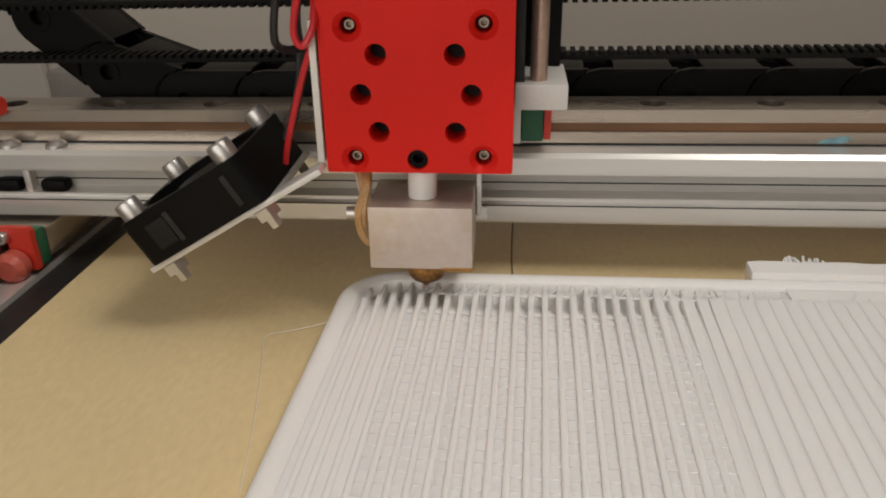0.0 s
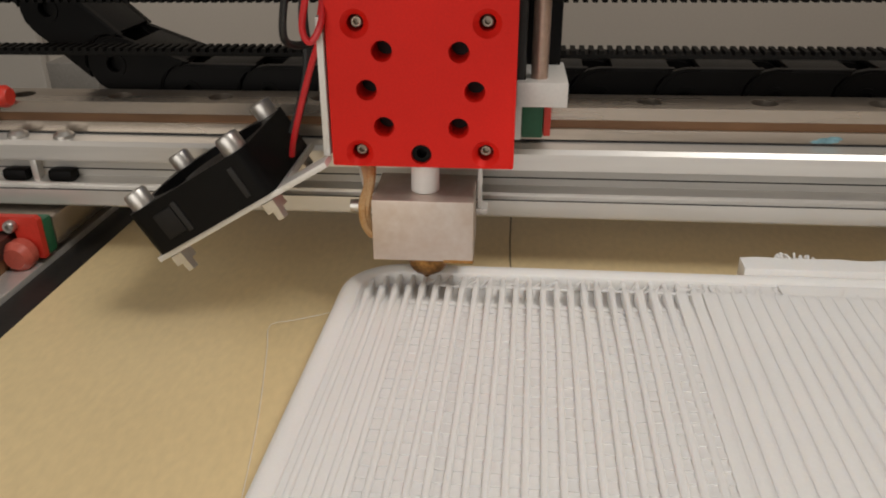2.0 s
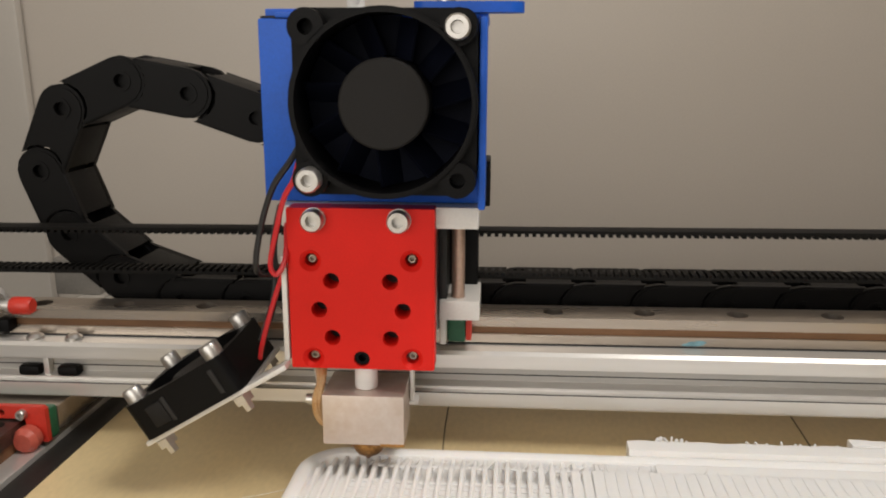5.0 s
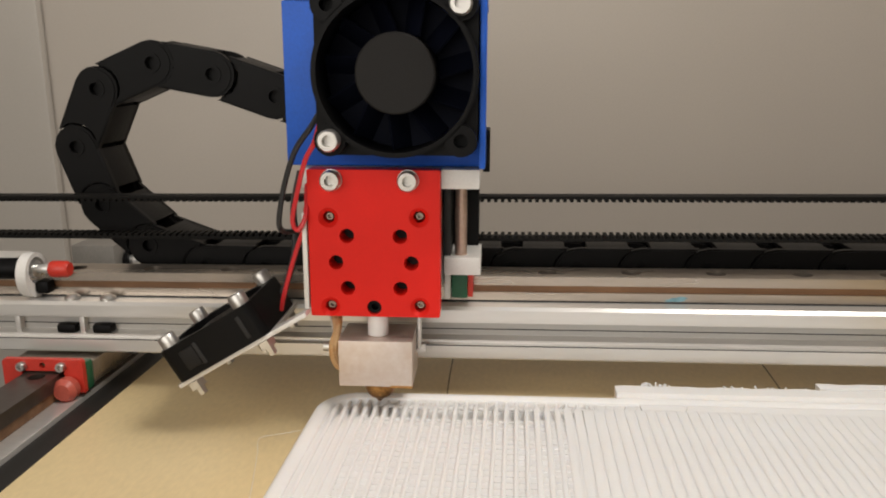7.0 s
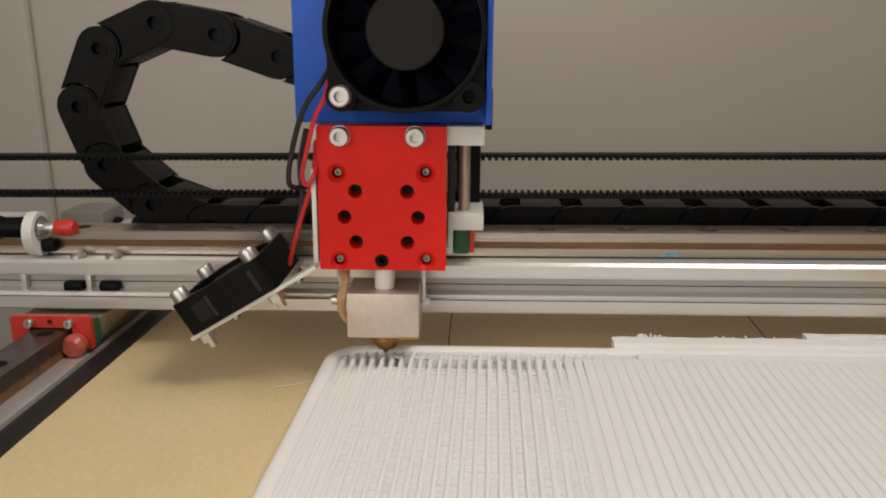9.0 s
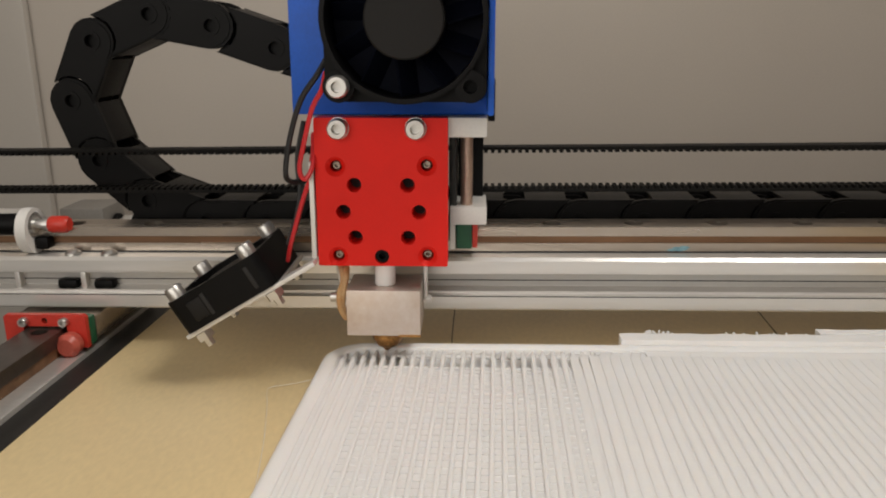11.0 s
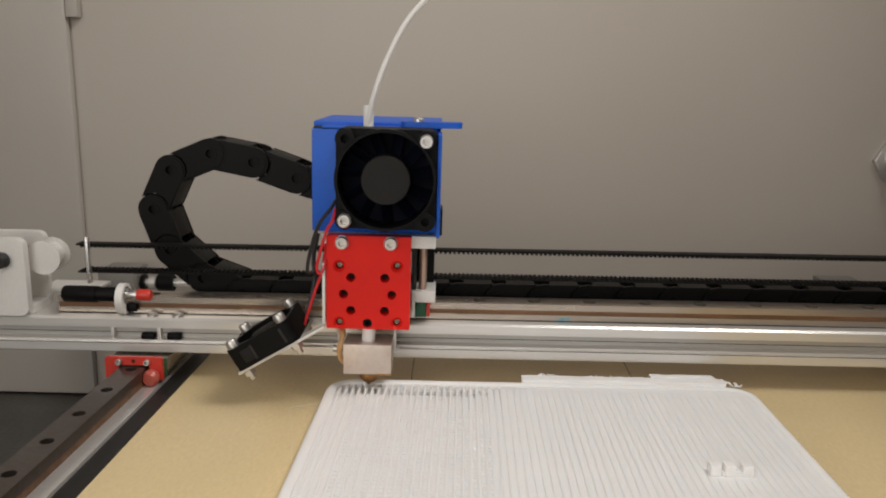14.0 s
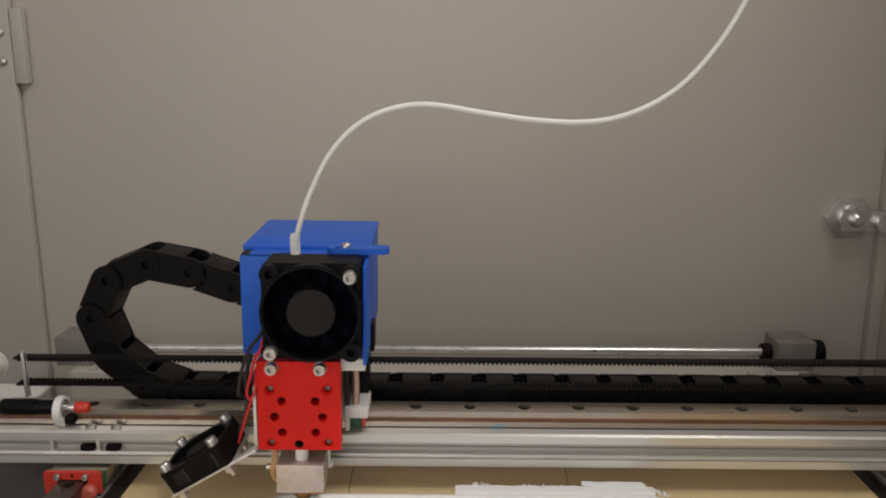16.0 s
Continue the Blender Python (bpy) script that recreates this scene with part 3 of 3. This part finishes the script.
# filler block; its black paints the shade seen through the plate holes
part("inner_block", boxed(-15, 15, 6.1, 24, 57, 94, 0.5), HOLEM, hd, "block behind the plate, black for the shade in its holes")
for x, z in SX:
    bm = bmesh.new()
    lathe(bm, (x, 5.9, z), (x, 2.4, z), [(0, 1.2), (0.85, 1.2), (1, 0.9), (1, 0.6), (0.6, 0.5)], 16)
    part("plate_screw", bm, PLATESCREW, hd)
bm = bmesh.new()
lathe(bm, (-0.2, 5.9, 57.6), (-0.2, 0.9, 57.6), [(0, 1.9), (1, 1.9), (1, 1.0), (0.5, 0.9)], 16)
part("grub_screw", bm, BLACK, hd, "black grub screw")
for x in (-11.0, 9.3):
    socket_bolt(hd, (x, 0.0, 92.5), (x, -3.2, 92.5), 2.75, 4, washer=2.9)
part("back_plate", boxed(-20.5, 17, 24.1, 27, 57, 94, 0.4), WHITEMETAL, hd)

# mount plates, rod and rail carriage
part("mount_plate", boxed(-20.0, 28.0, 4.5, 30, 89.6, 94.9, 0.4), WHITEMETAL, hd, "milled aluminium mount plate")
part("lower_mount", boxed(17.9, 28.4, 14, 33, 63.4, 68.6, 0.4), WHITEMETAL, hd, "milled aluminium mount block")
bm = bmesh.new()
cyl(bm, (22.6, 18.2, 68.6), (22.6, 18.2, 89.6), 1.75, 16)
part("spacer_rod", bm, material("copper_toned_rod", (0.50, 0.36, 0.29), 0.35, 0.7, 0.15, 100, 900), hd)
part("belt_clamp", boxed(20.0, 27.5, 30, 44, 66.5, 92, 0.6), BLACK, hd, "black belt clamp")
part("belt_clamp", boxed(17.6, 19.8, 16, 40, 64, 89.5, 0.4), DARKM, hd)
part("carriage", boxed(-16, 19.4, 27.2, 54, 52.2, 62.8, 0.6), RAILM, hd)
part("carriage_end", boxed(19.5, 24.3, 27.4, 53.8, 52.6, 62.6, 0.5), GREEN, hd, "green plastic carriage end")
part("carriage_seal", boxed(24.4, 26.0, 27.6, 53.6, 53.0, 62.4, 0.3), REDP, hd, "red carriage seal")
part("side_plate", boxed(17.8, 19.3, 20, 27.1, 54.5, 63.2, 0.2), WHITEMETAL, hd)

# hot end
bm = boxed(-10.3, 10.2, -1.0, 15.0, 35.0, 48.2, 0.35)
part("heater_block", bm, BLOCKM, hd, "heat stained aluminium heater block")
bm = bmesh.new()
cyl(bm, (0.0, 5.4, 48.25), (0.0, 5.4, 55.5), 2.9, 24, 0.2)
part("throat_tube", bm, PTFE, hd, "white plastic throat tube")
bm = bmesh.new()
lathe(bm, (0.1, 5.5, 34.95), (0.1, 5.5, 28.3), [(0, 3.8), (0.45, 3.9), (0.46, 3.9), (0.62, 3.0), (0.93, 1.0), (1, 0.6)], 6)
part("nozzle", bm, BRASS, hd, "grimy brass nozzle")
bm = bmesh.new()
lathe(bm, (0.4, 4.6, 34.9), (0.8, 4.6, 29.9), [(0, 4.3), (0.3, 4.5), (0.6, 4.1), (0.85, 3.2), (1, 1.9)], 11)
bm2 = boxed(4.0, 10.3, -1.12, 3.5, 34.6, 35.5, 0.4)
part("edge_residue", bm2, BRASS, hd, "brown burnt residue on the block edge")
part("burnt_residue", bm, BRASS, hd, "burnt plastic on the nozzle")
bm = bmesh.new()
lathe(bm, (-10.35, 5, 44.4), (-15.5, 5, 44.4), [(0, 1.1), (0.35, 1.1), (0.36, 2.2), (0.55, 2.2), (0.56, 1.5), (1, 1.4)], 14)
part("clamp_screw", bm, STEEL, hd)
part("sensor_wire", sweep([(-14, 16, 62), (-13.4, 9, 55.5), (-11.6, 4, 50), (-12.6, 2.6, 46), (-12.4, 2.4, 42), (-11.2, 3.0, 39.2), (-10.4, 4, 38.6)], 0.95, 8), TANWIRE, hd, "heat browned sensor wire")
part("sensor_wire", sweep([(-12, 17, 62), (-11.4, 9.5, 55), (-10.9, 4.2, 50.8), (-11.6, 3.0, 47), (-12.0, 2.8, 43), (-11.4, 3.8, 40.5), (-10.3, 5, 40.2)], 0.9, 8), TANWIRE, hd)
part("heater_wire", sweep([(-15, 18, 60), (-14.2, 12, 54), (-12.6, 8, 48.4), (-11.4, 8, 46.5)], 1.0, 8), WHITEPL, hd, "white heater sleeve")

part("block_clip", boxed(10.5, 11.4, 11.0, 15.2, 42.0, 55.0, 0.2), WHITEMETAL, hd, "thin pale clip beside the heater block")
part("clip_foot", boxed(10.2, 12.6, 11.0, 15.2, 40.8, 41.9, 0.2), WHITEMETAL, hd)

# part cooling fan on a bent bracket
part("fan_bracket", boxed(-19.3, -18.0, -0.4, 23.5, 57.0, 83.5, 0.2), WHITEMETAL, hd, "bent white metal fan bracket")
U, N = Vector((0.857, 0, 0.515)), Vector((-0.515, 0, 0.857))
SLOPE = Matrix(((0.857, 0, -0.515, -54.0), (0, 1, 0, 9.5), (0.515, 0, 0.857, 35.9), (0, 0, 0, 1)))


def sloped(bm):
    bmesh.ops.transform(bm, matrix=SLOPE, verts=bm.verts)
    return bm


part("bracket_arm", sloped(box(boxed(-0.8, 31.0, -14.0, 14.0, -1.3, -0.1, 0.2), 30.6, 41.5, -14.0, -9.0, -1.3, -0.1, 0.2)), WHITEMETAL, hd, "sloping arm of the bracket")
cf = part("cooling_fan", sloped(slab(rounded(0, 30, -15, 15, 2.6), [circle(15, 0, 13.6, 32)], 10.2, 0.0, XY)), BLACK, hd, "black square cooling fan")
bm = bmesh.new()
cyl(bm, (15, 0, 1.0), (15, 0, 9.2), 7.0, 28, 0.6)
part("hub", sloped(bm), BLACK, cf)
for k in range(7):
    bm = boxed(7.2, 13.0, -0.5, 0.5, 1.5, 9.0, 0.1, Matrix.Rotation(radians(32), 4, "X"))
    bmesh.ops.transform(bm, matrix=Matrix.Translation((15, 0, 2.5)) @ Matrix.Rotation(2 * math.pi * k / 7, 4, "Z") @ Matrix.Translation((0, 0, -2)), verts=bm.verts)
    part("blade", sloped(bm), BLACK, cf)
# the side slots are solid black boxes, coloured like shaded recesses
for u, v in ((7.5, -15.2), (22.0, -15.2)):
    if u < 10:
        part("side_clip", sloped(boxed(u - 2.3, u + 2.3, v - 0.35, v + 1.2, 2.0, 7.8, 0.4)), HUBM, cf)
    part("side_slot", sloped(boxed(u + 2.4, u + 3.6, v - 0.1, v + 0.6, 1.6, 8.2, 0.1)), HOLEM, cf)
for u in (3.2, 26.8):
    for v in (-11.8, 11.8):
        bm = lathe(bmesh.new(), (u, v, 10.2), (u, v, 13.6), [(0, 2.5), (0.85, 2.5), (1, 2.2), (1, 1.2), (0.4, 1.1)], 16)
        part("bolt", sloped(bm), STEEL, cf, "steel socket bolt")
        bm = lathe(bmesh.new(), (u, v, -1.4), (u, v, -6.0), [(0, 2.6), (0.5, 2.6), (0.51, 1.4), (1, 1.3)], 6)
        part("nut", sloped(bm), STEEL, cf, "steel nut")

# blue motor cover with the big fan
mc = part("motor_cover", boxed(-24.9, 29.0, 9.0, 75.0, 95.1, 138.6, 0.7), BLUE, hd, "blue painted sheet cover")
lid = boxed(-25.3, 29.4, 17.5, 75.6, 138.9, 141.2, 0.5)
part("lid", lid, BLUE, mc, "blue bent lid")
part("lid_flap", boxed(-20.5, 27.5, 8.8, 17.6, 138.7, 139.9, 0.3), BLUE, mc)
part("tongue", slab(rounded(12, 37.8, 7.6, 16.0, 3.4), [circle(16.5, 9.8, 1.5)], 139.95, 142.4, XY), BLUE, mc, "rounded blue tongue")
part("side_flange", boxed(27.9, 29.5, -7, 9.2, 96.5, 138.4, 0.5), BLUE, mc, "blue sheet flange beside the fan")
# thin black slab painting the shade under the lid; nothing is cut out
part("lid_gap", boxed(-24.2, -12, 9.6, 17.3, 138.6, 139.2, 0.1), HOLEM, mc)
bm = lathe(bmesh.new(), (19.5, 12.0, 142.2), (19.5, 12.0, 144.0), [(0, 2.3), (0.6, 2.2), (1, 1.4), (1, 0.7), (0.7, 0.6)], 16)
part("lid_screw", bm, STEEL, mc)
part("cable_lug", boxed(28.6, 30.6, 22, 34, 92, 104, 0.4), BLACK, mc)

bf = part("motor_fan", slab(rounded(-12.6, 27.5, 100.0, 140.1, 3.2), [circle(7.45, 120.05, 19.2, 48)], -8.6, 7.6, XZ), BLACK, hd, "black fan with a round housing over the motor")
part("housing", slab(circle(7.45, 120.05, 20.3, 56), [circle(7.45, 120.05, 19.2, 56)], -12.8, -8.5, XZ), BLACK, bf)
for x in (-8.6, 23.5):
    for z in (104.0, 136.1):
        part("lug", slab(circle(x, z, 3.9, 24), [circle(x, z, 1.7, 24)], -12.8, -8.5, XZ), BLACK, bf)
bm = bmesh.new()
lathe(bm, (7.45, -11.6, 120.05), (7.45, 5, 120.05), [(0, 9.4), (0.02, 9.8), (0.2, 9.9), (1, 9.9)], 40)
part("hub", bm, HUBM, bf, "matt dark fan label")
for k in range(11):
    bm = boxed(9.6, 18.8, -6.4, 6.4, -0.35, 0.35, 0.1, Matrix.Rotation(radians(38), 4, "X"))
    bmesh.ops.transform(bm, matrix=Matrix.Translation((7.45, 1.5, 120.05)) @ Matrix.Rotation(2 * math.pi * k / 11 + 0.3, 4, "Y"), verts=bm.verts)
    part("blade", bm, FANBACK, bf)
bm = slab(circle(7.45, 120.05, 19.9, 48), [circle(7.45, 120.05, 19.0, 48)], -13.3, -12.82, XZ)
part("rim", bm, BLACK, bf)
# added ring; its dark blue paints the shaded depth behind the blades
part("back_grille", slab(circle(7.45, 120.05, 19.0, 40), [circle(7.45, 120.05, 10.2, 40)], 1.6, 7.2, XZ), FANBACK, bf, "ring behind the fan, coloured as the blue cover in shade")
for x, z in ((-8.5, 104.1), (23.4, 136.0)):
    socket_bolt(bf, (x, -12.8, z), (x, -16.4, z), 2.75, 4)

# wires
part("red_fan_wire", sweep([(-13.4, -2, 107), (-14.2, -5, 102.5), (-16.8, -4.5, 98), (-19.6, -3, 89), (-21.2, -2.5, 82), (-19.8, -2.5, 79.4), (-17.9, -1, 83), (-18.4, 3, 89), (-19.0, 8, 92)], 0.66, 8), REDWIRE, hd, "red fan wire")
part("red_fan_wire", sweep([(-18.0, 12, 92), (-18.8, 8, 88), (-19.6, 5, 82), (-19.6, 4, 80), (-20.0, 4.5, 78), (-22, 5, 73), (-24.6, 5, 65), (-26.8, 6, 58), (-28, 8, 54)], 0.66, 8), REDWIRE, hd)
part("black_fan_wire", sweep([(-13.6, 0, 110), (-16, -1, 106), (-20.4, 0, 100), (-23.6, 0, 91), (-25.6, 0.5, 81), (-25, 4, 77.5), (-21, 9, 77)], 0.78, 8), BLACKWIRE, hd, "black fan wire")
part("fan_cable", sweep([(-24, 20, 92), (-25.4, 16, 82), (-24.6, 14, 73), (-25.5, 12, 66), (-28, 10, 58)], 1.0, 8), BLACKWIRE, hd)

# feed tube
ft = root("feed_tube", "white plastic feed tube curving up from the print head", "tube")
part("tube", sweep([(0.9, 6, 122), (3.2, 5, 132), (8.4, 5, 146.3), (18, 5, 163.6), (32.6, 5, 176.3), (53, 5, 181.6), (79, 5, 178.2), (96.5, 5, 175.8), (116, 5, 174.8), (133, 5, 177.2), (149.5, 5, 184.8), (162.5, 5, 196.5), (175.5, 5, 216), (186, 5, 243), (193, 5, 288), (197, 7, 348)], 1.15, 12, 10), PTFE, ft)
bm = lathe(bmesh.new(), (0.8, 7.5, 118.0), (0.8, 7.5, 128.6), [(0, 2.1), (0.9, 2.1), (1, 1.7)], 18)
part("coupler", bm, PTFE, ft, "short white sleeve")

# ================= back of the cabinet =================
sh = root("rear_shaft", "polished steel drive shaft along the back wall", "shaft")
bm = cyl(bmesh.new(), (-205, 262, -14), (318, 262, -14), 3.1, 20)
part("shaft", bm, CHROME, sh)
for x0, x1 in ((-230, -203), (306, 334)):
    part("bearing_block", boxed(x0, x1, 248, 276, -24, -2, 1.2), BLOCKGREY, sh, "pale metal bearing block")
for xa, xb, r, m in ((-197, -191, 5.0, CHROME), (-190, -178, 6.6, BLACK), (-202.5, -199.5, 6.0, BLACK), (299, 305.5, 6.5, BLACK), (335, 344, 9.5, BLACK)):
    part("collar", cyl(bmesh.new(), (xa, 262, -14), (xb, 262, -14), r, 22, 0.5), m, sh)
rb = tagged(finish("rear_beam", boxed(-215, 330, 236, 276, -60, -24.1, 0.8), WALLSIDE), "pale painted beam at the foot of the back wall", "beam")
for x in (-195, -178, -160, 285, 298):
    bm = lathe(bmesh.new(), (x, 242, -24.1), (x, 242, -22.2), [(0, 2.8), (0.6, 2.6), (1, 1.5)], 14)
    part("beam_screw", bm, STEEL, rb)

lt = root("cam_latch", "zinc plated cam lock on the back wall", "latch")
LX, LZ = 370, 83
bm = lathe(bmesh.new(), (LX, BACK - 0.05, LZ), (LX, BACK - 5, LZ), [(0, 18), (0.9, 18), (1, 16.8)], 6)
part("hex_nut", bm, CHROME, lt)
bm = lathe(bmesh.new(), (LX, BACK - 5, LZ), (LX, BACK - 11, LZ), [(0, 10.5), (0.9, 10.5), (1, 9.5)], 24)
part("body", bm, CHROME, lt)
bm = lathe(bmesh.new(), (LX, BACK - 15.4, LZ), (LX, BACK - 20, LZ), [(0, 5.4), (0.6, 5.2), (1, 3.0)], 18)
part("cam_screw", bm, CHROME, lt)
bm = slab([(LX - 9, LZ - 9), (LX + 6, LZ - 8.4), (LX + 40, LZ - 8.6), (LX + 40, LZ + 6.2), (LX + 6, LZ + 7.4), (LX - 9, LZ + 8)], [], BACK - 15.3, BACK - 11.1, XZ)
part("cam_arm", bm, CHROME, lt)
bm = slab(rounded(LX + 14, LX + 35.5, LZ - 8.6, LZ + 4.6, 6), [], BACK - 21, BACK - 15.4, XZ)
part("cam_tip", bm, CHROME, lt, "rounded cranked tip")

for z in (198, 219):
    bm = lathe(bmesh.new(), (-268, BACK - 8, z), (-268, BACK - 10, z), [(0, 3.6), (0.5, 3.2), (1, 1.6)], 16)
    ob = tagged(finish("post_screw", bm, STEEL), "steel screw in the cabinet post", "screw", "post screws")
bm = boxed(-259.8, -251, BACK - 8, BACK - 1, 182, 236, 0.5)
tagged(finish("hinge_bracket", bm, WALLSIDE), "pale painted bracket beside the post", "bracket")

mt = root("motor_bracket", "black bracket with the belt drive at the end of the beam", "bracket")
part("upright", slab([(301, 26), (313, 26), (315, 70), (330, 70), (330, 78), (306, 78), (303, 74)], [], 56, 62, XZ), BLACK, mt)
part("base", boxed(296, 330, 26, 64, 22, 26, 0.5), DARKM, mt)
part("red_tab", boxed(290, 312, 48, 60, 27.5, 31, 0.4), REDP, mt, "red plastic tab")
tagged(finish("red_wiring", sweep([(344, 82, 0), (345, 80, 50), (347, 80, 85), (348, 80, 120), (348.5, 80, 180)], 2.6, 10), REDWIRE), "bundle of red wires by the side wall", "wiring")
